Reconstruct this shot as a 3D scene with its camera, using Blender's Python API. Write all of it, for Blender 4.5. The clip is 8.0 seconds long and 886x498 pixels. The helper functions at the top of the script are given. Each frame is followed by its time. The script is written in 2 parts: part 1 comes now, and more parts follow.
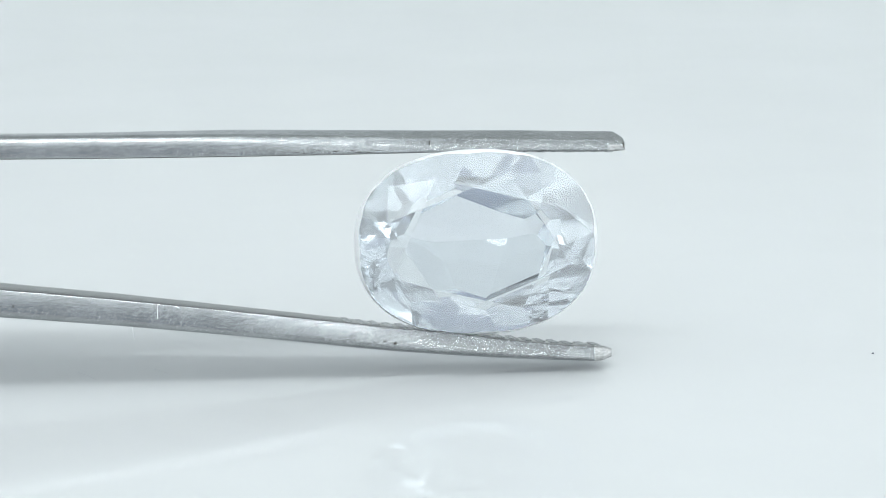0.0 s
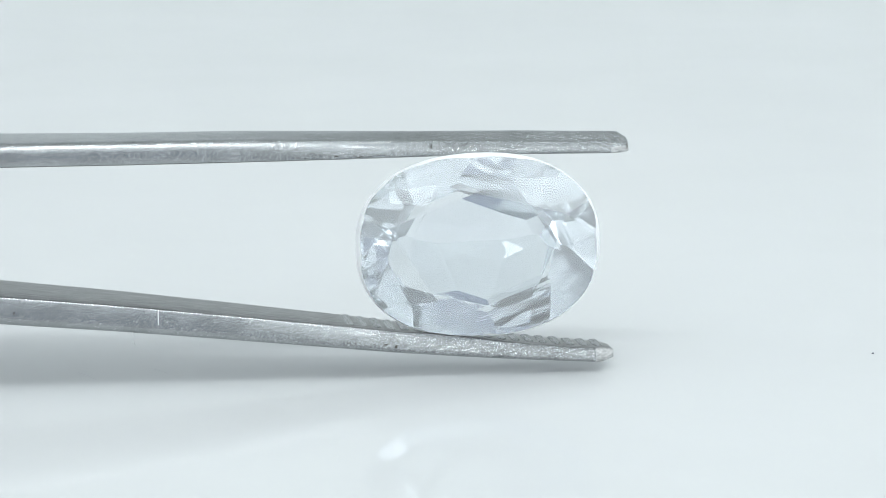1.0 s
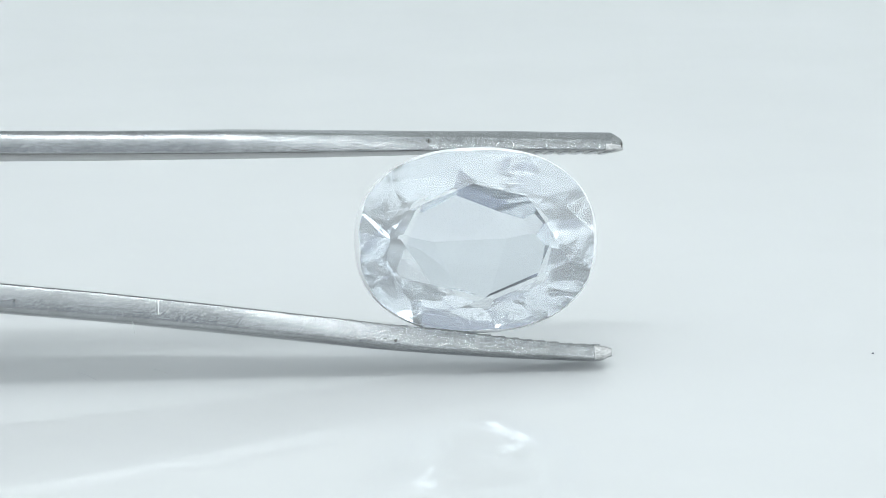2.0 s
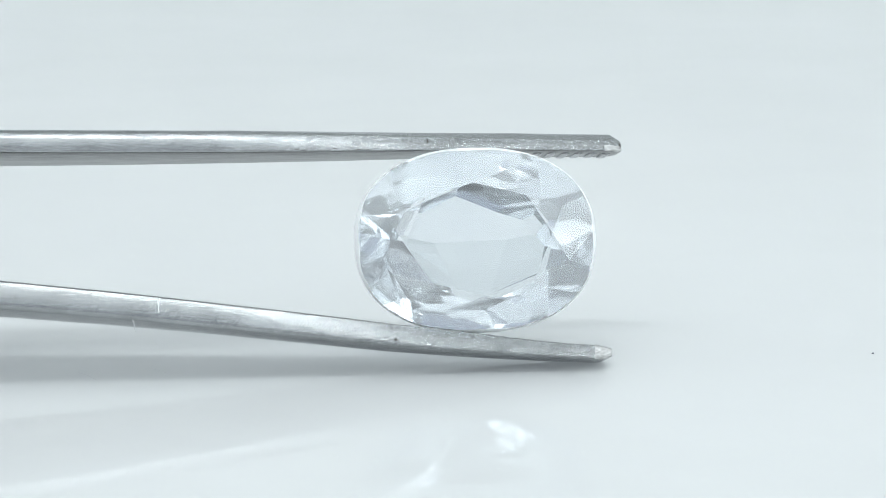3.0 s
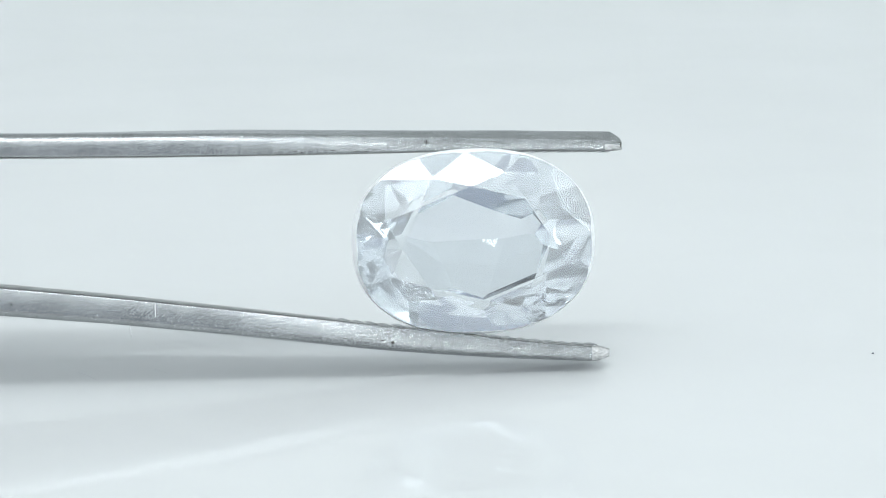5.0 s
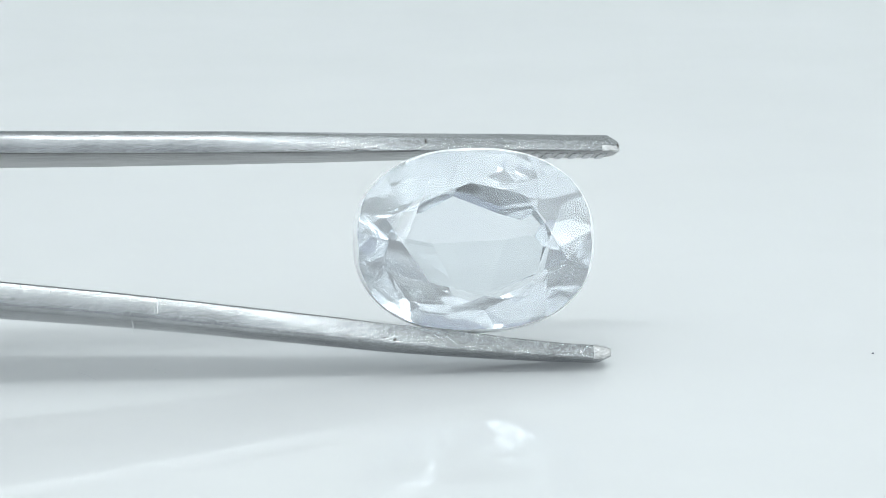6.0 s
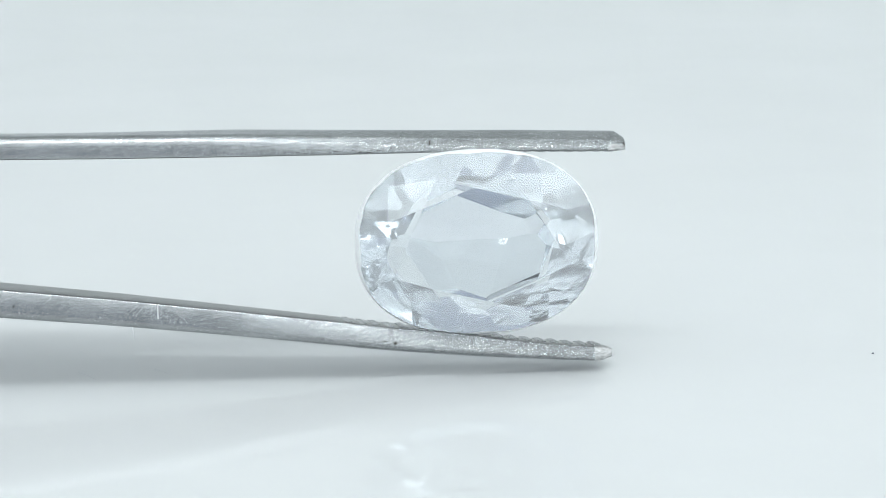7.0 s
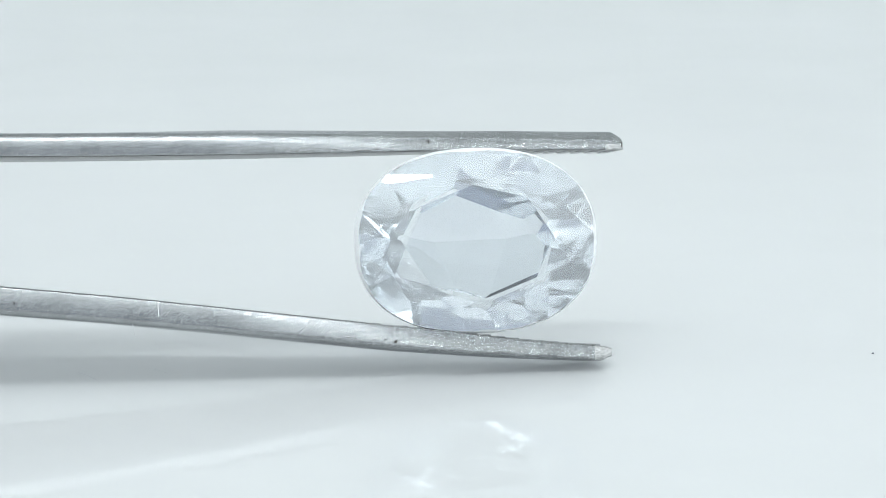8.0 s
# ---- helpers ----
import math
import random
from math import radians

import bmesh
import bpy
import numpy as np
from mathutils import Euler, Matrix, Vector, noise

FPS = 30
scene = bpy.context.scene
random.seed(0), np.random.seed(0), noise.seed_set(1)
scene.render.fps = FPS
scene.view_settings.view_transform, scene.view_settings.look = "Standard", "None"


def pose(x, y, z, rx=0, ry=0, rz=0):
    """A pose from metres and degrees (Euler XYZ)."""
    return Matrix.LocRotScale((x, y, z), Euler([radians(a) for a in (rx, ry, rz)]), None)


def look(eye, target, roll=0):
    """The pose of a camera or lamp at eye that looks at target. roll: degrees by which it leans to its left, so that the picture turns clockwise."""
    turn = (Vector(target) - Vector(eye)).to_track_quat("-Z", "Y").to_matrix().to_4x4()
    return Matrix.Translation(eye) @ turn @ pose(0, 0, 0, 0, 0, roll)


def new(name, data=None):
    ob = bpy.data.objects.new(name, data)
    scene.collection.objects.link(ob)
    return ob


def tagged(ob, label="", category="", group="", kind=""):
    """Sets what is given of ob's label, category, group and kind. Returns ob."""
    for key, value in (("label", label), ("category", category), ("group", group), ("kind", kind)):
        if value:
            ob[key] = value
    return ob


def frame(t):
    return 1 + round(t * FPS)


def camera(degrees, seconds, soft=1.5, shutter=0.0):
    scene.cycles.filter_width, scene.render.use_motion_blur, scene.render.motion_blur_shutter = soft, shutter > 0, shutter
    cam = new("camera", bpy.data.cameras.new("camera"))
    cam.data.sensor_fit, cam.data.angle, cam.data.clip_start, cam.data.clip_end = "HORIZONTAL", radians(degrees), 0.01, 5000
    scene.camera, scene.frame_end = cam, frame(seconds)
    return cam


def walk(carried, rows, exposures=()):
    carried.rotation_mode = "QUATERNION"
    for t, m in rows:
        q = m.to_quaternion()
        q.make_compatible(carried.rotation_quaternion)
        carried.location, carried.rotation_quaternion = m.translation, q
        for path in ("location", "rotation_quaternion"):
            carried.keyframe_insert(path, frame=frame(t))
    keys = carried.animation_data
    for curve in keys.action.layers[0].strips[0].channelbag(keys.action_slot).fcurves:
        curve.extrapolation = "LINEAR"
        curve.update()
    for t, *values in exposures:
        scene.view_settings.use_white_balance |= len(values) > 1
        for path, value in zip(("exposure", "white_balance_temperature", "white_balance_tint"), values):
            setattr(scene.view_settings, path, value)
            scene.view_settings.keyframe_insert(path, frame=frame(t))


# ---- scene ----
MM = 0.001

# camera: fixed macro view, a hand's width from the stone
cam = camera(15.83, 8.0, soft=0.95)
PITCH = radians(12.0)
EYE = Vector((-5.872, -116.475, 29.195)) * MM
AHEAD = Vector((0, math.cos(PITCH), -math.sin(PITCH)))
walk(cam, [(0.0, look(EYE, EYE + AHEAD * 0.12)), (8.0, look(EYE, EYE + AHEAD * 0.12))])

# ---- light ----
FLOOR_Z = -0.00008
world = bpy.data.worlds.new("studio_room")
scene.world = world
world.use_nodes = True
world.node_tree.nodes["Background"].inputs[0].default_value = (0.70, 0.80, 0.98, 1)
world.node_tree.nodes["Background"].inputs[1].default_value = 0.75


def area_lamp(name, eye, target, sx, sy, watts, colour):
    data = bpy.data.lights.new(name, "AREA")
    data.shape, data.size, data.size_y = "RECTANGLE", sx, sy
    data.energy, data.color = watts, colour
    ob = new(name, data)
    ob.matrix_world = look(eye, target)
    return ob


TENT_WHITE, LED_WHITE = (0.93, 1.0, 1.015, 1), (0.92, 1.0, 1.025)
area_lamp("led_strip_lamp", (-0.05, -0.33, 0.58), (-0.004, 0, 0), 0.50, 0.045, 3.0, LED_WHITE)
# two unseen lamps added for white glints in the facets and on the tips
area_lamp("added_front_lamp", (-0.10, -0.32, 0.22), (-0.004, 0, 0), 0.18, 0.10, 0.19, LED_WHITE)
area_lamp("added_side_lamp", (0.215, -0.115, 0.12), (-0.004, 0, 0.004), 0.17, 0.12, 0.20, LED_WHITE)
scene.view_settings.exposure = -0.62
scene.cycles.max_bounces, scene.cycles.transmission_bounces, scene.cycles.glossy_bounces = 24, 24, 16


# ---- materials ----
def material(name):
    m = bpy.data.materials.new(name)
    m.use_nodes = True
    t = m.node_tree
    return m, t.nodes, t.links, t.nodes["Principled BSDF"]


def coords(n, l, scale, turn=(0, 0, 0)):
    tc, mp = n.new("ShaderNodeTexCoord"), n.new("ShaderNodeMapping")
    mp.inputs["Scale"].default_value, mp.inputs["Rotation"].default_value = scale, turn
    l.new(tc.outputs["Object"], mp.inputs["Vector"])
    return mp.outputs["Vector"]


def noise_tex(n, l, vec, scale, detail=4.0, rough=0.6):
    t = n.new("ShaderNodeTexNoise")
    t.inputs["Scale"].default_value, t.inputs["Detail"].default_value, t.inputs["Roughness"].default_value = scale, detail, rough
    l.new(vec, t.inputs["Vector"])
    return t.outputs["Fac"]


def ramp(n, l, fac, stops):
    r = n.new("ShaderNodeValToRGB")
    while len(r.color_ramp.elements) < len(stops):
        r.color_ramp.elements.new(0.5)
    for e, (p, c) in zip(r.color_ramp.elements, stops):
        e.position, e.color = p, (*c, 1) if len(c) == 3 else c
    l.new(fac, r.inputs["Fac"])
    return r.outputs["Color"]


def steel_material(name, base, rough):
    m, n, l, b = material(name)
    mm = (1000, 1000, 1000)
    v = coords(n, l, mm)
    turned, slant = coords(n, l, (1000, 1000, 1000), (0, 0.85, 0)), n.new("ShaderNodeMapping")
    slant.inputs["Scale"].default_value = (5, 9, 19)
    l.new(turned, slant.inputs["Vector"])
    fine = noise_tex(n, l, slant.outputs["Vector"], 1.0, 3)
    grain = noise_tex(n, l, v, 13.0, 3, 0.62)
    blot = noise_tex(n, l, v, 0.7, 3)
    pits = noise_tex(n, l, v, 7.0, 2, 0.4)
    b.inputs["Metallic"].default_value = 1.0
    col = ramp(n, l, blot, [(0.3, [c * 0.86 for c in base]), (0.7, [min(1, c * 1.12) for c in base])])
    dark = ramp(n, l, pits, [(0.20, (0.35, 0.33, 0.32)), (0.27, (1, 1, 1))])
    mix = n.new("ShaderNodeMixRGB")
    mix.blend_type, mix.inputs[0].default_value = "MULTIPLY", 1.0
    l.new(col, mix.inputs[1]), l.new(dark, mix.inputs[2])
    # grain multiplied into the colour, for sparkle that the bump alone doesn't give
    glint_speckle = n.new("ShaderNodeMixRGB")
    glint_speckle.blend_type = "MULTIPLY"
    l.new(mix.outputs[0], glint_speckle.inputs[1])
    l.new(ramp(n, l, grain, [(0.36, (0.72, 0.72, 0.73)), (0.5, (0.96, 0.96, 0.96)), (0.64, (1.18, 1.18, 1.18))]), glint_speckle.inputs[2])
    l.new(glint_speckle.outputs[0], b.inputs["Base Color"])
    rr = n.new("ShaderNodeMapRange")
    rr.inputs["To Min"].default_value, rr.inputs["To Max"].default_value = rough - 0.08, rough + 0.14
    l.new(grain, rr.inputs["Value"]), l.new(rr.outputs[0], b.inputs["Roughness"])
    add = n.new("ShaderNodeMath")
    add.operation = "MULTIPLY_ADD"
    l.new(fine, add.inputs[0]), l.new(grain, add.inputs[2])
    add.inputs[1].default_value = 2.2
    bump = n.new("ShaderNodeBump")
    bump.inputs["Distance"].default_value = 0.0002
    # ground and scuffed towards the tip, smoother along the shank
    xyz, wear = n.new("ShaderNodeSeparateXYZ"), n.new("ShaderNodeMapRange")
    l.new(v, xyz.inputs[0]), l.new(xyz.outputs[0], wear.inputs["Value"])
    for key, val in (("From Min", -15), ("From Max", -6), ("To Min", 0.14), ("To Max", 0.48)):
        wear.inputs[key].default_value = val
    l.new(wear.outputs[0], bump.inputs["Strength"])
    # the painted speckle weakens along the shank
    fade = n.new("ShaderNodeMapRange")
    for key, val in (("From Min", -17), ("From Max", -8), ("To Min", 0.42), ("To Max", 1.0)):
        fade.inputs[key].default_value = val
    l.new(xyz.outputs[0], fade.inputs["Value"]), l.new(fade.outputs[0], glint_speckle.inputs[0])
    l.new(add.outputs[0], bump.inputs["Height"]), l.new(bump.outputs[0], b.inputs["Normal"])
    return m


STEEL = steel_material("brushed_steel", (0.42, 0.432, 0.438), 0.21)


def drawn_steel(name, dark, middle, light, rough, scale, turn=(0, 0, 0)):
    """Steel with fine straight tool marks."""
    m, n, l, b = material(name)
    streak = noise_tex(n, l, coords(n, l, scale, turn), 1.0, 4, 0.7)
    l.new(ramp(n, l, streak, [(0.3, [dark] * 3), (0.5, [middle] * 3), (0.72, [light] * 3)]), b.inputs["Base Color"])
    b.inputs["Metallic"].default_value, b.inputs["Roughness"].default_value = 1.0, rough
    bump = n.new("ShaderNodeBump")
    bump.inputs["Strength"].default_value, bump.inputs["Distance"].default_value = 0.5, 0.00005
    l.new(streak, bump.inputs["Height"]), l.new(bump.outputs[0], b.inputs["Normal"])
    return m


# inner faces: darker, streaked base colour than the rest of the arm
INNER = drawn_steel("dark_inner_steel", 0.15, 0.28, 0.46, 0.34, (500, 9000, 9000))
# ground tip chamfers: real striations, base colour lightened for the light they catch
BRIGHT_TIP = drawn_steel("brightened_ground_tip_steel", 0.30, 0.54, 0.76, 0.30, (1500, 9000, 14000), (0, -0.35, 0))
STEEL_TOOTH = steel_material("worn_tooth_steel", (0.44, 0.445, 0.45), 0.2)


def gem_material(name, rough, haze_least, haze_most):
    m, n, l, b = material(name)
    n.remove(b)
    g = n.new("ShaderNodeBsdfGlass")
    g.inputs["IOR"].default_value, g.inputs["Roughness"].default_value = 1.76, rough
    g.inputs["Color"].default_value = (0.963, 0.983, 1.0, 1)
    haze = n.new("ShaderNodeBsdfDiffuse")  # white mixed in: a painted bright haze on the facets, frosting on the girdle
    haze.inputs["Color"].default_value = (0.96, 0.97, 0.98, 1)
    mix = n.new("ShaderNodeMixShader")
    mr = n.new("ShaderNodeMapRange")
    mr.inputs["To Min"].default_value, mr.inputs["To Max"].default_value = haze_least, haze_most
    l.new(noise_tex(n, l, coords(n, l, (1000, 1000, 1000)), 0.5, 1), mr.inputs["Value"])
    l.new(mr.outputs[0], mix.inputs[0]), l.new(g.outputs[0], mix.inputs[1]), l.new(haze.outputs[0], mix.inputs[2])
    l.new(mix.outputs[0], n["Material Output"].inputs["Surface"])
    return m


GEM = gem_material("clear_gem", 0.0, 0.04, 0.09)
CROWN = gem_material("hazed_crown", 0.0, 0.18, 0.27)
GIRDLE = gem_material("frosted_girdle", 0.3, 0.75, 0.95)


def floor_material():
    m, n, l, b = material("white_acrylic")
    v = coords(n, l, (1, 1, 1))
    a = noise_tex(n, l, v, 60, 4)
    l.new(ramp(n, l, a, [(0.3, (0.645, 0.653, 0.653)), (0.7, (0.67, 0.678, 0.678))]), b.inputs["Base Color"])
    b.inputs["IOR"].default_value = 1.18
    b.inputs["Subsurface Weight"].default_value, b.inputs["Subsurface Scale"].default_value = 0.5, 0.012
    b.inputs["Subsurface Radius"].default_value = (1.0, 1.0, 1.0)
    r = n.new("ShaderNodeMapRange")
    r.inputs["To Min"].default_value, r.inputs["To Max"].default_value = 0.0, 0.02
    l.new(noise_tex(n, l, v, 900, 3), r.inputs["Value"]), l.new(r.outputs[0], b.inputs["Roughness"])
    return m


def plain(name, c1, c2, rough, scale):
    m, n, l, b = material(name)
    a = noise_tex(n, l, coords(n, l, (1, 1, 1)), scale, 4)
    l.new(ramp(n, l, a, [(0.3, c1), (0.7, c2)]), b.inputs["Base Color"])
    b.inputs["Roughness"].default_value = rough
    return m


FLOOR = floor_material()


def glowing_cloth(name, glow):
    """Tent cloth with an even glow of its own, added as fill light out of view."""
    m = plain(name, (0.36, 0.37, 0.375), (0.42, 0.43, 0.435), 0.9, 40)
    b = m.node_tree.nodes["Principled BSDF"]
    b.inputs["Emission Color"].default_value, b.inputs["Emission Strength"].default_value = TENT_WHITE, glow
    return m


# added glow, set per side to brighten stone and steel; no lamps behind
CLOTH_TOP, CLOTH_WEST = glowing_cloth("tent_cloth_top", 0.40), glowing_cloth("tent_cloth_west", 0.62)
CLOTH_EAST, CLOTH_FRONT = glowing_cloth("tent_cloth_east", 0.95), glowing_cloth("tent_cloth_front", 0.95)
NEEDLE = plain("white_needle", (0.8, 0.82, 0.84), (0.9, 0.9, 0.9), 0.4, 3000)
PIT = plain("rusty_pit", (0.05, 0.048, 0.046), (0.11, 0.10, 0.09), 0.8, 9000)
PAPER = plain("backdrop_paper", (0.61, 0.63, 0.64), (0.65, 0.67, 0.67), 0.85, 30)
DUST = plain("dust", (0.10, 0.11, 0.14), (0.2, 0.2, 0.22), 0.9, 4000)
FIBRE = plain("fibre", (0.58, 0.59, 0.60), (0.66, 0.66, 0.67), 0.8, 3000)


# ---- mesh helpers ----
def mesh_of(name, bm, mat, smooth=False):
    bmesh.ops.recalc_face_normals(bm, faces=bm.faces)
    me = bpy.data.meshes.new(name)
    for f in bm.faces:
        f.smooth = smooth
    bm.to_mesh(me)
    bm.free()
    me.materials.append(mat)
    return me


def part(name, bm, mat, parent, label="", smooth=False):
    ob = new(name, mesh_of(name, bm, mat, smooth))
    ob.parent = parent
    return tagged(ob, label)


def box(bm, x0, x1, y0, y1, z0, z1):
    vs = [bm.verts.new((x, y, z)) for z in (z0, z1) for y in (y0, y1) for x in (x0, x1)]
    for f in ((0, 1, 3, 2), (4, 6, 7, 5), (0, 4, 5, 1), (2, 3, 7, 6), (0, 2, 6, 4), (1, 5, 7, 3)):
        bm.faces.new([vs[i] for i in f])


def loft(bm, rings):
    rows = [[bm.verts.new(p) for p in ring] for ring in rings]
    k = len(rows[0])
    for a, b in zip(rows, rows[1:]):
        for i in range(k):
            bm.faces.new((a[i], a[(i + 1) % k], b[(i + 1) % k], b[i]))
    bm.faces.new(rows[0][::-1])
    bm.faces.new(rows[-1])


def curve_at(table, x, col):
    xs = [r[0] for r in table]
    return float(np.interp(x, xs, [r[col] for r in table]))


# ---- structure: glossy sweep and light tent ----
def sheet():
    bm = bmesh.new()
    box(bm, -0.35, 0.35, -0.55, 0.22, FLOOR_Z - 0.003, FLOOR_Z)
    bmesh.ops.bevel(bm, geom=bm.edges[:], offset=0.0006, segments=2, affect="EDGES")
    tagged(new("floor", mesh_of("floor", bm, FLOOR)), "glossy white acrylic sheet with faint dust", "floor", kind="structure")


def backdrop():
    bm = bmesh.new()
    prof = [(0.2205 + 0.10 * math.sin(radians(6 * i)), 0.10 - 0.10 * math.cos(radians(6 * i))) for i in range(16)] + [(0.3205, 0.752)]
    back = [(y + 0.002, z) for y, z in reversed(prof[1:])] + [(prof[0][0] + 0.002, -0.002)]
    rows = [[bm.verts.new((x, y, z + FLOOR_Z)) for y, z in prof + back] for x in (-0.35, 0.35)]
    k = len(rows[0])
    for i in range(k):
        bm.faces.new((rows[0][i], rows[0][(i + 1) % k], rows[1][(i + 1) % k], rows[1][i]))
    bm.faces.new(rows[0])
    bm.faces.new(rows[1][::-1])
    ob = new("backdrop", mesh_of("backdrop", bm, PAPER, True))
    tagged(ob, "matt white paper backdrop curving up behind the sheet", "backdrop", kind="structure")


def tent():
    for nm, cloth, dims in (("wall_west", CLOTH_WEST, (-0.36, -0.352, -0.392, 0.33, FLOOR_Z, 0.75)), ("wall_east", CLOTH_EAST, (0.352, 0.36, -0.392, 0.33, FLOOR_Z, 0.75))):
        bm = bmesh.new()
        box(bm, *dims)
        tagged(new(nm, mesh_of(nm, bm, cloth)), "unseen glowing cloth side of a light tent, added as fill light", "wall", kind="structure")
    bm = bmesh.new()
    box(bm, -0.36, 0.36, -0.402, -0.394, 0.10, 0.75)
    tagged(new("wall_south", mesh_of("wall_south", bm, CLOTH_FRONT)), "unseen glowing front flap of a light tent, added as fill light", "wall", kind="structure")
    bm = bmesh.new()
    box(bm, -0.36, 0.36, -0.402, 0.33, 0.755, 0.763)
    tagged(new("ceiling", mesh_of("ceiling", bm, CLOTH_TOP)), "unseen glowing cloth top of a light tent, added as fill light", "ceiling", kind="structure")


def hair(points, radius):
    bm = bmesh.new()
    rings = []
    for p in points:
        rings.append([(Vector(p) + Vector((radius * math.cos(a), radius * math.sin(a) * 0.7, radius * math.sin(a) * 0.7))) * MM for a in (0.3, 1.87, 3.44, 5.01)])
    loft(bm, rings)
    return bm


def dust():
    z = FLOOR_Z / MM
    for name, pts, r, label in (("lint", [(-19.5, -1.0, z + 0.01), (-19.1, -1.45, z + 0.02), (-18.7, -2.1, z + 0.01)], 0.012, "short grey lint hair lying on the glossy sheet"),
                                ("lint", [(-16.7, -0.5, z + 0.01), (-16.4, -0.8, z + 0.02), (-16.1, -1.2, z + 0.01)], 0.010, "short grey lint hair lying on the glossy sheet")):
        tagged(new(name, mesh_of(name, hair(pts, r), FIBRE)), label, "lint", group="lint on the sheet")
    bm = bmesh.new()
    bmesh.ops.create_icosphere(bm, subdivisions=2, radius=0.055 * MM)
    for v in bm.verts:
        v.co *= 1 + 0.35 * noise.noise(v.co * 30000)
        v.co.z *= 0.6
    ob = new("dust_speck", mesh_of("dust_speck", bm, DUST))
    ob.location = Vector((10.58, 1.95, z + 0.025)) * MM
    tagged(ob, "dark blue-grey dust speck on the glossy sheet", "dust")


# ---- tweezers ----
# along the tweezers from the tip (millimetres): front edge heights, outer then inner face
UPPER = [(-75, 10.9, 9.9), (-45, 9.85, 8.85), (-30, 9.42, 8.50), (-22.1, 9.16, 8.29), (-18.0, 9.09, 8.22), (-13.6, 9.02, 8.17), (-9.4, 8.85, 8.14), (-6.5, 8.72, 8.14), (-3.4, 8.60, 8.12), (-1.3, 8.52, 8.06), (1.03, 8.45, 8.01)]
LOWER = [(-75, 8.9, 9.9), (-45, 5.55, 6.6), (-30, 3.60, 4.62), (-22.2, 2.59, 3.63), (-18.2, 2.16, 3.15), (-14.1, 1.67, 2.60), (-9.5, 1.10, 1.96), (-7.9, 0.90, 1.71), (-5.7, 0.67, 1.45), (-3.6, 0.47, 1.12), (-1.5, 0.30, 0.85), (-0.2, 0.20, 0.74), (0.36, 0.23, 0.67)]


def half_width(x):
    return 1.0 + 0.055 * max(0.0, -x) if x > -50 else 3.75


def bulge(x, sign):
    full = float(np.interp(x, (-20, -9, -3, 0), (0.06, 0.2, 0.30, 0.30)))
    return full if sign > 0 else full * float(np.interp(x, (-9, 0), (0.6, 0.2)))


def arm(name, table, sign, parent, label):
    end = table[-1][0]
    xs = sorted(set([-75, -60, -45, -36, -30] + list(np.arange(-26, end - 0.9, 0.5)) + [end - d for d in (0.9, 0.74, 0.72, 0.70, 0.5, 0.37, 0.35, 0.33, 0.2, 0.03, 0.0)]))
    rings = []
    for x in xs:
        hw, zo, zi, b = half_width(x), curve_at(table, x, 1), curve_at(table, x, 2), bulge(x, sign)
        near_end = max(0.0, 1 - (end - x) / 0.72)
        hw *= 1 - 0.36 * near_end
        tail = max(0.0, 1 - (end - x) / 0.35)
        zo -= sign * 0.10 * tail
        zi += sign * 0.05 * tail ** 2
        b *= 1 - 0.4 * tail
        e = 0.08
        r = (0.46 if sign > 0 else 0.27) * abs(zo - zi)
        arc = [(0.75 * r * (1 - math.cos(radians(a))), r * (1 - math.sin(radians(a)))) for a in (0, 18, 36, 54, 72, 90)]
        ring = [(-hw, zi + sign * e), (-hw + 0.3 * e, zi + sign * 0.3 * e), (-hw + e, zi), (0, zi), (hw - e, zi), (hw - 0.3 * e, zi + sign * 0.3 * e), (hw, zi + sign * e)]
        ring += [(hw - dy, zo - sign * dz) for dy, dz in arc]
        for i in range(1, 12):
            y = (hw - r) * (1 - 2 * i / 12)
            ring.append((y, zo + sign * b * (1 - (y / (hw - r)) ** 2)))
        ring += [(-hw + dy, zo - sign * dz) for dy, dz in reversed(arc)]
        rings.append([Vector((x, y, z)) * MM for y, z in ring])
    bm = bmesh.new()
    loft(bm, rings)
    ob = part(name, bm, STEEL, parent, label, smooth=True)
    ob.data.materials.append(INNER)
    ob.data.materials.append(BRIGHT_TIP)
    for p in ob.data.polygons:
        p.use_smooth = len(p.vertices) == 4
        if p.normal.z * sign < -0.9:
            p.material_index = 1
        elif p.center.x > (end - 0.72) * MM and p.normal.y < -0.3 and p.normal.x > 0.2 and p.center.z < 8.24 * MM:
            p.material_index = 2
    # gripping teeth across the inner face
    for i in range(11 if sign > 0 else 19):
        x = end - 0.55 - 0.52 * i
        hw, zi = half_width(x) - 0.05, curve_at(table, x, 2)
        tall = 0.05 * min(1.0, (20 - i) / 6) + random.uniform(-0.015, 0.01)
        tb = bmesh.new()
        prof = [(-0.17, 0.03), (-0.15, -tall * 0.6), (-0.10, -tall * 0.95), (0.0, -tall), (0.10, -tall * 0.95), (0.15, -tall * 0.6), (0.17, 0.03)]
        ends = []
        front = -hw + 0.42 + random.uniform(-0.06, 0.12)
        for y, k in ((front, 0.35), (front + 0.14, 1.0), (hw - 0.08, 1.0), (hw, 0.6)):
            ends.append([Vector((x + px * k, y, zi + sign * (pz * k if pz < 0 else pz))) * MM for px, pz in prof])
        loft(tb, ends)
        part("tooth", tb, STEEL_TOOTH, ob, smooth=False)
    return ob


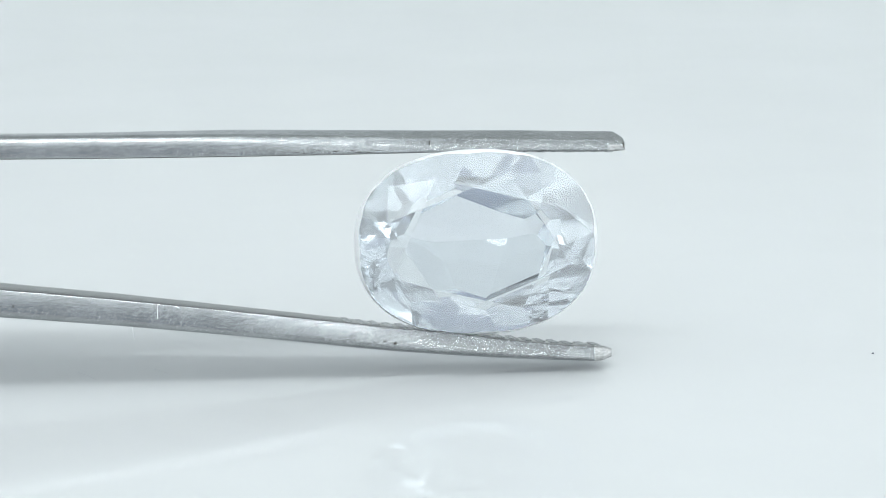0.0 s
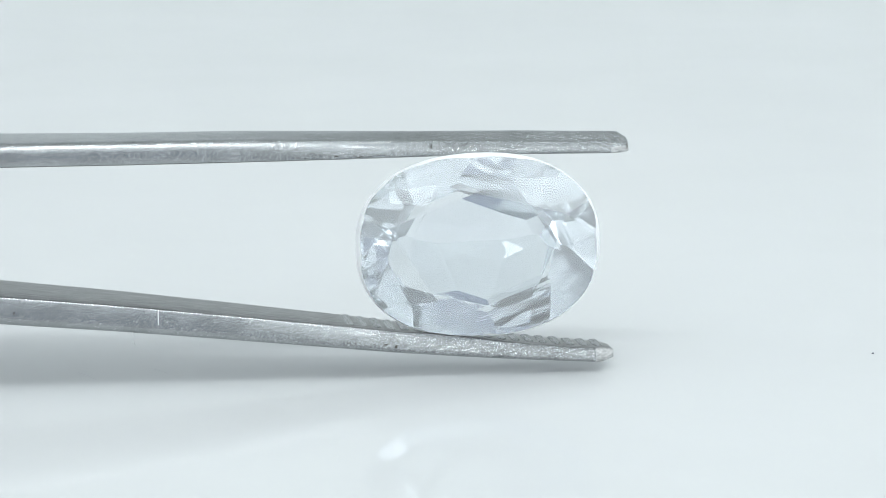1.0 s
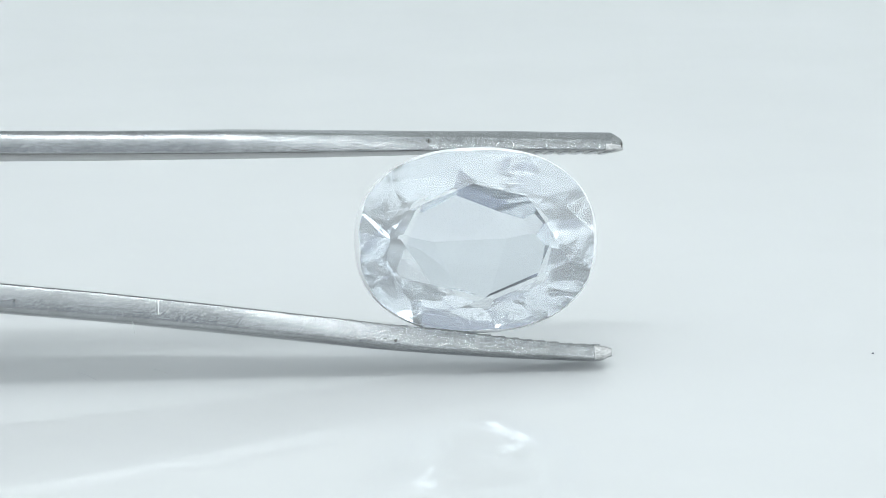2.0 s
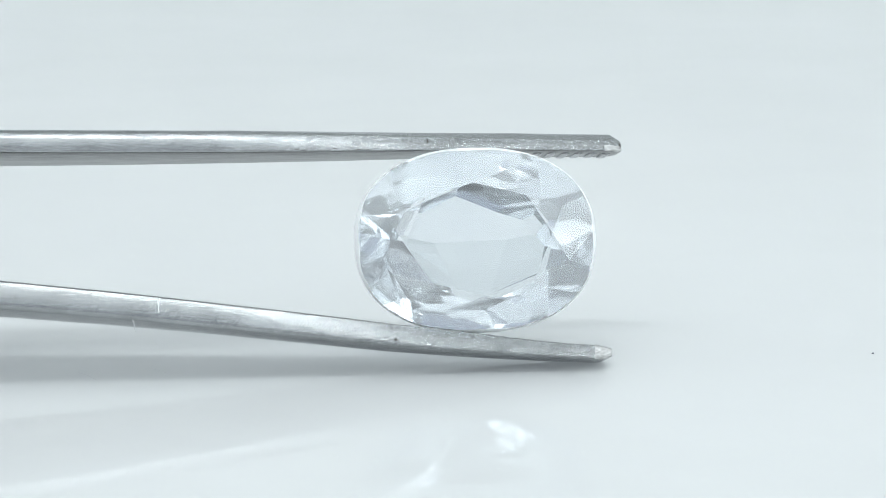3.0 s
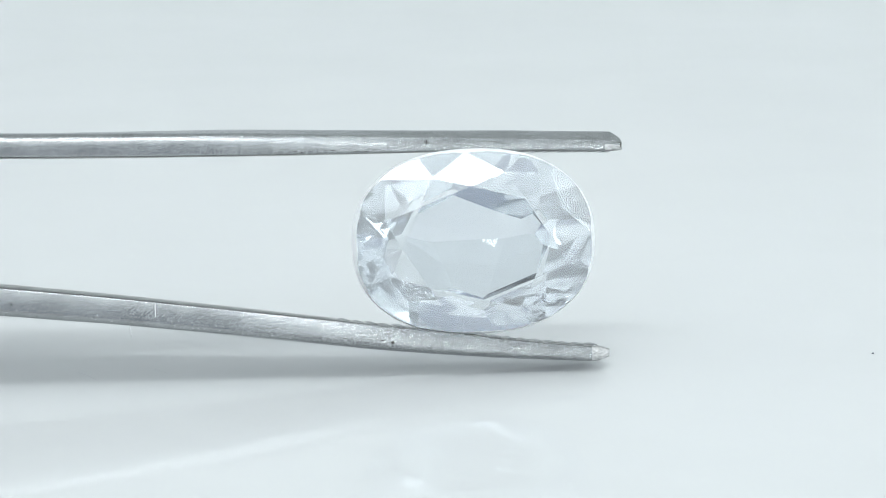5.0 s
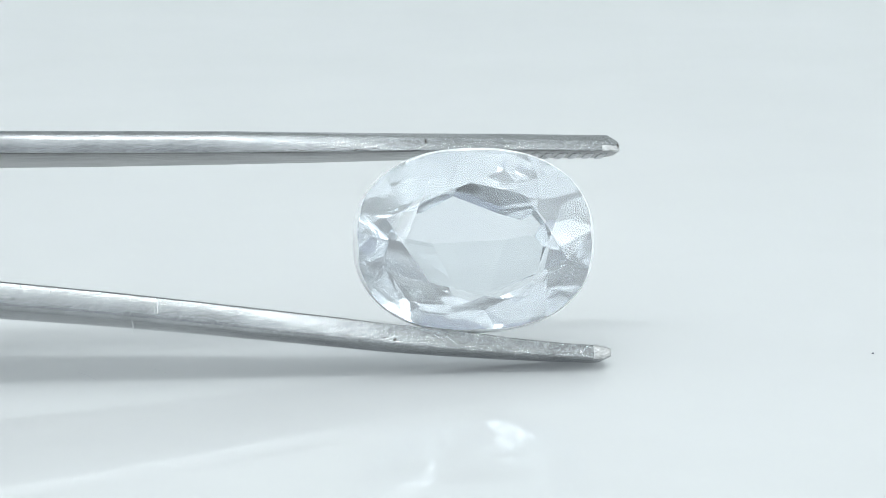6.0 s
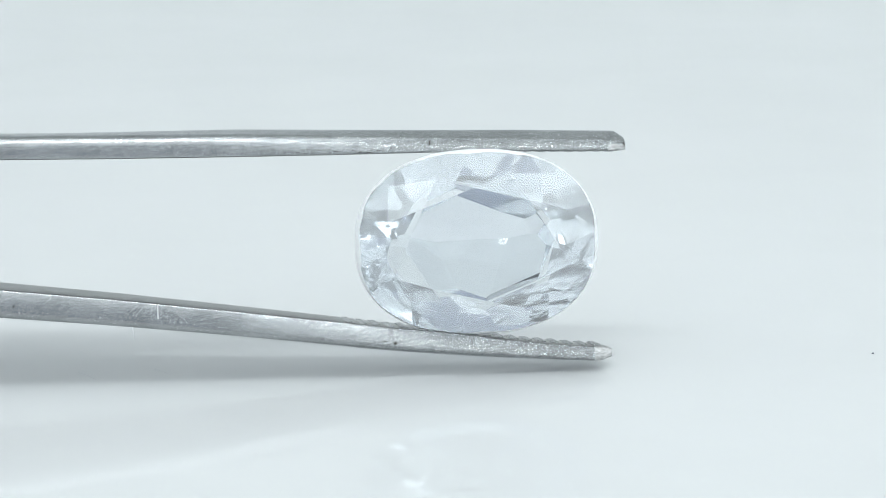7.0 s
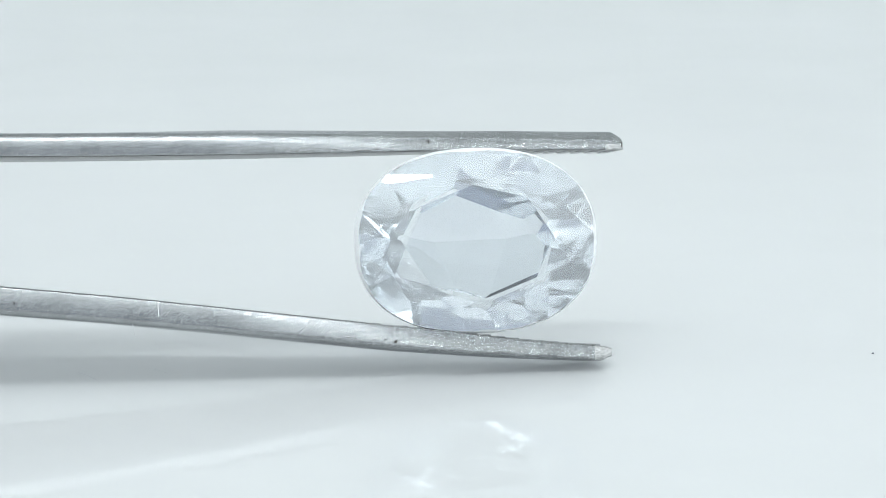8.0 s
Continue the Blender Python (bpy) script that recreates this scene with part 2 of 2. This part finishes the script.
def tweezers():
    root = new("tweezers")
    tagged(root, "brushed steel gem tweezers with serrated tips gripping a stone", "tweezers")
    up = arm("upper_arm", UPPER, 1, root, "upper steel arm with worn pitted edge")
    low = arm("lower_arm", LOWER, -1, root, "lower steel arm resting its tip on the sheet")
    bm = bmesh.new()
    rings = []
    for x, hw, z0, z1 in ((-96, 3.2, 9.6, 12.4), (-95, 3.6, 9.3, 12.3), (-85, 3.8, 8.9, 11.4), (-75.5, 3.8, 8.85, 10.95), (-74.5, 3.75, 8.95, 10.85)):
        rings.append([Vector((x, y, z)) * MM for y, z in ((-hw, z0 + 0.2), (-hw + 0.2, z0), (hw - 0.2, z0), (hw, z0 + 0.2), (hw, z1 - 0.2), (hw - 0.2, z1), (-hw + 0.2, z1), (-hw, z1 - 0.2))])
    loft(bm, rings)
    part("rear_joint", bm, STEEL, root)
    # a nick across the lower edge, its glint put in as white colour
    bm = bmesh.new()
    y = -half_width(-16.6)
    box(bm, -16.61 * MM, -16.578 * MM, (y - 0.02) * MM, (y + 0.05) * MM, 2.36 * MM, 2.86 * MM)
    part("nick", bm, NEEDLE, low, "scratch across the edge, its glint painted white")
    # third spot listed here darkens the end facet of the upper arm
    spots = [(-6.42, 8.50, 0.028, 0.09, up), (-7.88, 1.14, 0.06, 0.045, low), (0.95, 8.24, 0.05, 0.12, up)]
    for k in range(6):
        x = -9.75 + 1.75 * k / 5 + random.uniform(-0.25, 0.2)
        spots.append((x, 1.38 + (x + 9.75) * -0.12 + random.uniform(-0.07, 0.05), random.uniform(0.02, 0.08), random.uniform(0.008, 0.022), low))
    for k in range(9):
        x = random.uniform(-11.5, -8.0)
        spots.append((x, 8.25 + random.uniform(-0.05, 0.06), random.uniform(0.02, 0.09), random.uniform(0.008, 0.02), up))
    for x, z, w, h, arm_ in spots:
        bm = bmesh.new()
        bmesh.ops.create_icosphere(bm, subdivisions=2, radius=1)
        for v in bm.verts:
            k = 1 + 0.45 * noise.noise(v.co * 2 + Vector((x, z, 0)))
            y = -half_width(x) + (0.33 if x > 0 else 0.0)
            v.co = Vector((x + v.co.x * w * k, y + v.co.y * 0.012, z + v.co.z * h * k)) * MM
        part("pit", bm, PIT, arm_, "dark rusty pit in the edge, at the upper tip a dark end spot", smooth=True)
    part("lint", hair([(-17.55, -1.95, 2.12), (-17.5, -2.02, 1.95), (-17.5, -2.05, 1.8), (-17.46, -2.05, 1.66)], 0.012), FIBRE, low, "fine grey lint hair")
    return root


# ---- gemstone ----
GEM_A, GEM_B = 4.545, 3.45
GEM_SEAT = pose(-4.72 * MM, -1.10 * MM, 4.785 * MM, 3.0, 0, 0)


TIER_A, TIER_B, STEP_R, STEP_DROP, KEEL, KEEL_SLOPE = 44, 40, 0.60, 0.48, 2.38, 22.5
cut_jitter = random.Random(5)


def facet_planes():
    """Facets of a unit round stone, y towards the pavilion, as points and outward normals."""
    def at(r, deg, y):
        return Vector((r * math.cos(radians(deg)), y, r * math.sin(radians(deg))))

    def plane(p, q, r):
        n = (q - p).cross(r - p).normalized()
        return p, n if n.dot(p - Vector((0, 0.2, 0))) > 0 else -n

    g, crown, tab, star, rim = 0.36, 0.60, 0.61, 0.785, 0.965
    planes = [(Vector((0, -g - crown, 0)), Vector((0, -1, 0)))]
    fall = lambda d: -g - crown * (rim - d) / (rim - tab)
    for k in range(8):
        th = 45 * k + 4
        h = fall(star * math.cos(radians(22.5)))
        tip, tip0 = at(star, th + 22.5, h), at(star, th - 22.5, h)
        planes.append(plane(at(tab, th, -g - crown), tip, tip0))
        planes.append(plane(at(tab, th, -g - crown), at(tab, th + 45, -g - crown), tip))
        planes.append(plane(tip, at(rim, th, -g), at(rim, th + 22.5, -g)))
        planes.append(plane(tip, at(rim, th + 45, -g), at(rim, th + 22.5, -g)))
    # pavilion: two steep tiers under the girdle, a narrow step, then two shallow halves meeting in a long keel
    low = 0.16
    ends = lambda d, slope: slope + 4.5 * math.cos(radians(d)) ** 2
    reach = lambda d: math.hypot(GEM_A * math.cos(radians(d)), GEM_B * math.sin(radians(d)))

    def tier(th, r, y, slope):
        side = Vector((-math.sin(radians(th)), 0, math.cos(radians(th))))
        p = at(r, th, y)
        planes.append(plane(p, p + side, at(r - 0.1, th, y + 0.1 * reach(th) * math.tan(radians(slope)))))

    for k in range(12):
        th = 30 * k + 15 + 4 + cut_jitter.uniform(-3, 3)
        tier(th, 1.0, low + 0.03 * (k % 2), ends(th, TIER_A) + cut_jitter.uniform(-2.5, 2.5))
    for k in range(10):
        th = 36 * k + 4 + cut_jitter.uniform(-3, 3)
        tier(th, 0.80, low + 0.2 * reach(th) * math.tan(radians(ends(th, TIER_A))) - (0.10 if k % 2 else 0.02), ends(th, TIER_B) + (2 if k % 2 else -1) + cut_jitter.uniform(-2, 2))
    for k in range(12):
        th = 30 * k + 15 + cut_jitter.uniform(-3, 3)
        tier(th, STEP_R - 0.07 * math.sin(radians(th)) ** 2, KEEL - STEP_DROP * abs(math.sin(radians(th))) - 0.12, 27)
    for side, steeper, slants in ((1, -7, (0.11, -0.03)), (-1, 0, (0.0, 0.05))):
        for slant in slants:
            far = Vector((0, KEEL - math.tan(radians(KEEL_SLOPE + steeper + slant * 12)) * GEM_B, side))
            planes.append(plane(Vector((-1, KEEL, -slant)), Vector((1, KEEL, slant)), far))
    for th, r, slope in ((-68, 0.38, 26), (-118, 0.42, 28)):
        tier(th, r, KEEL - r * GEM_B * math.tan(radians(KEEL_SLOPE)) * abs(math.sin(radians(th))), slope)
    return planes


def gemstone():
    """Oval mixed cut, shaped by its facet planes; the table faces -y."""
    bm = bmesh.new()
    rows = []
    for y, k in ((-3.0, 0.90), (-0.62, 0.925), (-0.40, 0.955), (-0.24, 0.98), (-0.10, 0.995), (0.0, 1.0), (0.12, 0.997), (0.24, 0.985), (3.0, 0.985)):
        ring = []
        for i in range(96):
            a = 2 * math.pi * i / 96
            c, s_, n = math.cos(a), math.sin(a), 2.3
            r = k * (abs(c) ** n + abs(s_) ** n) ** (-1 / n)
            ring.append(bm.verts.new((r * c, y, r * s_)))
        rows.append(ring)
    for a, b in zip(rows, rows[1:]):
        for i in range(96):
            j = (i + 1) % 96
            bm.faces.new((a[i], a[j], b[j], b[i]))
    bm.faces.new(rows[0])
    bm.faces.new(rows[-1])
    mark = bm.faces.layers.int.new("facet")
    for p, n in facet_planes():
        cut = bmesh.ops.bisect_plane(bm, geom=bm.verts[:] + bm.edges[:] + bm.faces[:], dist=1e-7, plane_co=p, plane_no=n, clear_outer=True)
        rim = [e for e in cut["geom_cut"] if isinstance(e, bmesh.types.BMEdge)]
        if len(rim) > 2:
            for f in bmesh.ops.contextual_create(bm, geom=rim)["faces"]:
                f[mark] = 1
    bmesh.ops.remove_doubles(bm, verts=bm.verts, dist=1e-5)
    bmesh.ops.scale(bm, verts=bm.verts, vec=(GEM_A * MM, MM, GEM_B * MM))
    bmesh.ops.recalc_face_normals(bm, faces=bm.faces)
    root = new("gemstone")
    tagged(root, "clear colourless oval faceted gemstone held between steel tweezers", "gemstone")
    kinds = {"table": lambda f: f.normal.y < -0.999, "girdle": lambda f: f[mark] == 0,
             "crown": lambda f: f[mark] == 1 and -0.999 <= f.normal.y < 0, "pavilion": lambda f: f[mark] == 1 and f.normal.y >= 0}
    for name, test in kinds.items():
        one = bm.copy()
        mark = one.faces.layers.int["facet"]
        bmesh.ops.delete(one, geom=[f for f in one.faces if not test(f)], context="FACES")
        for f in one.faces:
            f.smooth = name == "girdle"
        me = bpy.data.meshes.new(name)
        one.to_mesh(me)
        one.free()
        me.materials.append({"girdle": GIRDLE, "crown": CROWN}.get(name, GEM))
        ob = new(name, me)
        ob.parent = root
        if name == "girdle":
            tagged(ob, "thin frosted girdle round the stone")
    bm.free()
    # fine needle inclusions low in the stone
    for p, q in (((-2.5, 0.0, -2.15), (-1.5, 0.1, -2.4)), ((-1.9, 0.2, -2.5), (-1.1, 0.2, -2.62)), ((-0.2, 0.1, -2.7), (0.75, 0.2, -2.45)), ((0.0, 0.3, -2.5), (0.5, 0.3, -2.35)), ((1.2, 0.1, -1.6), (1.5, 0.2, -1.5))):
        part("needle_inclusion", hair([p, tuple((a + b) / 2 for a, b in zip(p, q)), q], 0.009), NEEDLE, root)
    return root


# ---- things ----
sheet()
backdrop()
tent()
TWEEZERS = tweezers()
STONE = gemstone()
dust()


def motions():
    rows = [
        (0.0, pose(0.000024, 0, 0.000001, -9.60, -0.14, 7.31)),
        (0.1, pose(0.000027, 0, -0.000034, -12.64, -0.02, 7.50)),
        (0.2, pose(0.000031, 0, -0.000055, -14.48, 0.04, 7.60)),
        (0.3, pose(0.000036, 0, -0.000065, -15.35, 0.07, 7.63)),
        (0.4, pose(0.000041, 0, -0.000070, -15.78, 0.09, 7.63)),
        (0.5, pose(0.000046, 0, -0.000067, -15.49, 0.08, 7.57)),
        (0.6, pose(0.000052, 0, -0.000056, -14.26, 0.02, 7.46)),
        (0.7, pose(0.000058, 0, -0.000035, -12.21, -0.06, 7.28)),
        (0.8, pose(0.000065, 0, -0.000005, -9.38, -0.20, 7.05)),
        (0.9, pose(0.000072, 0, 0.000023, -6.69, -0.39, 6.84)),
        (1.0, pose(0.000079, 0, 0.000044, -4.68, -0.55, 6.66)),
        (1.1, pose(0.000071, 0, 0.000063, -3.56, -0.56, 6.69)),
        (1.2, pose(0.000061, 0, 0.000064, -4.03, -0.49, 6.82)),
        (1.3, pose(0.000051, 0, 0.000048, -6.05, -0.31, 7.07)),
        (1.4, pose(0.000039, 0, 0.000018, -9.35, -0.04, 7.42)),
        (1.5, pose(0.000027, 0, -0.000012, -12.72, 0.14, 7.76)),
        (1.6, pose(0.000027, 0, -0.000041, -15.20, 0.21, 7.92)),
        (1.7, pose(0.000027, 0, -0.000057, -16.50, 0.25, 7.98)),
        (1.8, pose(0.000029, 0, -0.000060, -16.71, 0.25, 7.97)),
        (1.9, pose(0.000031, 0, -0.000050, -15.74, 0.21, 7.88)),
        (2.0, pose(0.000034, 0, -0.000029, -13.80, 0.14, 7.71)),
        (2.1, pose(0.000038, 0, -0.000003, -11.36, 0.06, 7.51)),
        (2.2, pose(0.000042, 0, 0.000023, -8.96, -0.06, 7.31)),
        (2.3, pose(0.000045, 0, 0.000042, -7.23, -0.18, 7.16)),
        (2.4, pose(0.000047, 0, 0.000049, -6.52, -0.23, 7.08)),
        (2.5, pose(0.000048, 0, 0.000042, -7.02, -0.21, 7.09)),
        (2.6, pose(0.000048, 0, 0.000023, -8.67, -0.10, 7.18)),
        (2.7, pose(0.000048, 0, -0.000002, -10.85, 0.01, 7.31)),
        (2.8, pose(0.000048, 0, -0.000028, -13.08, 0.07, 7.45)),
        (2.9, pose(0.000048, 0, -0.000052, -15.10, 0.13, 7.57)),
        (3.0, pose(0.000048, 0, -0.000073, -16.90, 0.19, 7.67)),
        (3.1, pose(0.000038, 0, -0.000087, -18.56, 0.23, 7.82)),
        (3.2, pose(0.000029, 0, -0.000093, -19.54, 0.26, 7.92)),
        (3.3, pose(0.000021, 0, -0.000087, -19.39, 0.25, 7.94)),
        (3.4, pose(0.000014, 0, -0.000063, -17.62, 0.19, 7.84)),
        (3.5, pose(0.000008, 0, -0.000033, -15.27, 0.11, 7.70)),
        (3.6, pose(-0.000009, 0, -0.000004, -12.48, 0.04, 7.55)),
        (3.7, pose(-0.000026, 0, 0.000020, -10.14, -0.00, 7.43)),
        (3.8, pose(-0.000043, 0, 0.000040, -8.05, -0.10, 7.33)),
        (3.9, pose(-0.000061, 0, 0.000060, -6.09, -0.21, 7.24)),
        (4.0, pose(-0.000079, 0, 0.000061, -5.74, -0.20, 7.27)),
        (4.1, pose(-0.000084, 0, 0.000036, -7.74, -0.11, 7.34)),
        (4.2, pose(-0.000089, 0, -0.000000, -10.78, 0.02, 7.49)),
        (4.3, pose(-0.000094, 0, -0.000034, -13.55, 0.07, 7.62)),
        (4.4, pose(-0.000098, 0, -0.000061, -15.74, 0.10, 7.71)),
        (4.5, pose(-0.000102, 0, -0.000078, -17.08, 0.11, 7.74)),
        (4.6, pose(-0.000096, 0, -0.000085, -17.69, 0.13, 7.80)),
        (4.7, pose(-0.000089, 0, -0.000077, -17.04, 0.11, 7.76)),
        (4.8, pose(-0.000081, 0, -0.000060, -15.52, 0.06, 7.67)),
        (4.9, pose(-0.000072, 0, -0.000035, -13.33, -0.01, 7.52)),
        (5.0, pose(-0.000063, 0, -0.000007, -10.89, -0.08, 7.36)),
        (5.1, pose(-0.000054, 0, 0.000018, -8.70, -0.19, 7.21)),
        (5.2, pose(-0.000046, 0, 0.000035, -7.23, -0.29, 7.12)),
        (5.3, pose(-0.000039, 0, 0.000040, -6.77, -0.32, 7.10)),
        (5.4, pose(-0.000033, 0, 0.000033, -7.49, -0.27, 7.17)),
        (5.5, pose(-0.000028, 0, 0.000014, -9.17, -0.16, 7.30)),
        (5.6, pose(-0.000022, 0, -0.000009, -11.32, -0.06, 7.47)),
        (5.7, pose(-0.000017, 0, -0.000032, -13.37, 0.01, 7.63)),
        (5.8, pose(-0.000012, 0, -0.000052, -15.27, 0.07, 7.78)),
        (5.9, pose(-0.000006, 0, -0.000067, -16.61, 0.12, 7.90)),
        (6.0, pose(-0.000000, 0, -0.000076, -17.47, 0.15, 7.97)),
        (6.1, pose(0.000002, 0, -0.000065, -17.26, 0.10, 7.86)),
        (6.2, pose(0.000005, 0, -0.000043, -16.10, 0.03, 7.69)),
        (6.3, pose(0.000009, 0, -0.000017, -14.59, -0.06, 7.49)),
        (6.4, pose(0.000013, 0, 0.000011, -12.83, -0.16, 7.27)),
        (6.5, pose(0.000016, 0, 0.000042, -10.85, -0.26, 7.03)),
        (6.6, pose(0.000022, 0, 0.000057, -8.81, -0.33, 6.97)),
        (6.7, pose(0.000027, 0, 0.000071, -6.81, -0.44, 6.91)),
        (6.8, pose(0.000032, 0, 0.000071, -6.13, -0.45, 6.95)),
        (6.9, pose(0.000035, 0, 0.000050, -7.20, -0.34, 7.11)),
        (7.0, pose(0.000037, 0, 0.000021, -9.13, -0.19, 7.33)),
        (7.1, pose(0.000038, 0, -0.000007, -11.32, -0.09, 7.49)),
        (7.2, pose(0.000039, 0, -0.000033, -13.33, -0.04, 7.63)),
        (7.3, pose(0.000040, 0, -0.000056, -15.02, 0.01, 7.75)),
        (7.4, pose(0.000041, 0, -0.000071, -16.10, 0.04, 7.83)),
        (7.5, pose(0.000043, 0, -0.000084, -16.90, 0.06, 7.88)),
        (7.6, pose(0.000040, 0, -0.000086, -17.51, 0.09, 7.97)),
        (7.7, pose(0.000038, 0, -0.000078, -17.26, 0.08, 8.01)),
        (7.8, pose(0.000037, 0, -0.000061, -16.10, 0.05, 7.97)),
        (7.9, pose(0.000036, 0, -0.000040, -14.59, -0.00, 7.92)),
        (8.0, pose(0.000035, 0, -0.000016, -12.87, -0.06, 7.84)),
    ]
    walk(TWEEZERS, rows)
    walk(STONE, [(t, m @ GEM_SEAT) for t, m in rows])


motions()
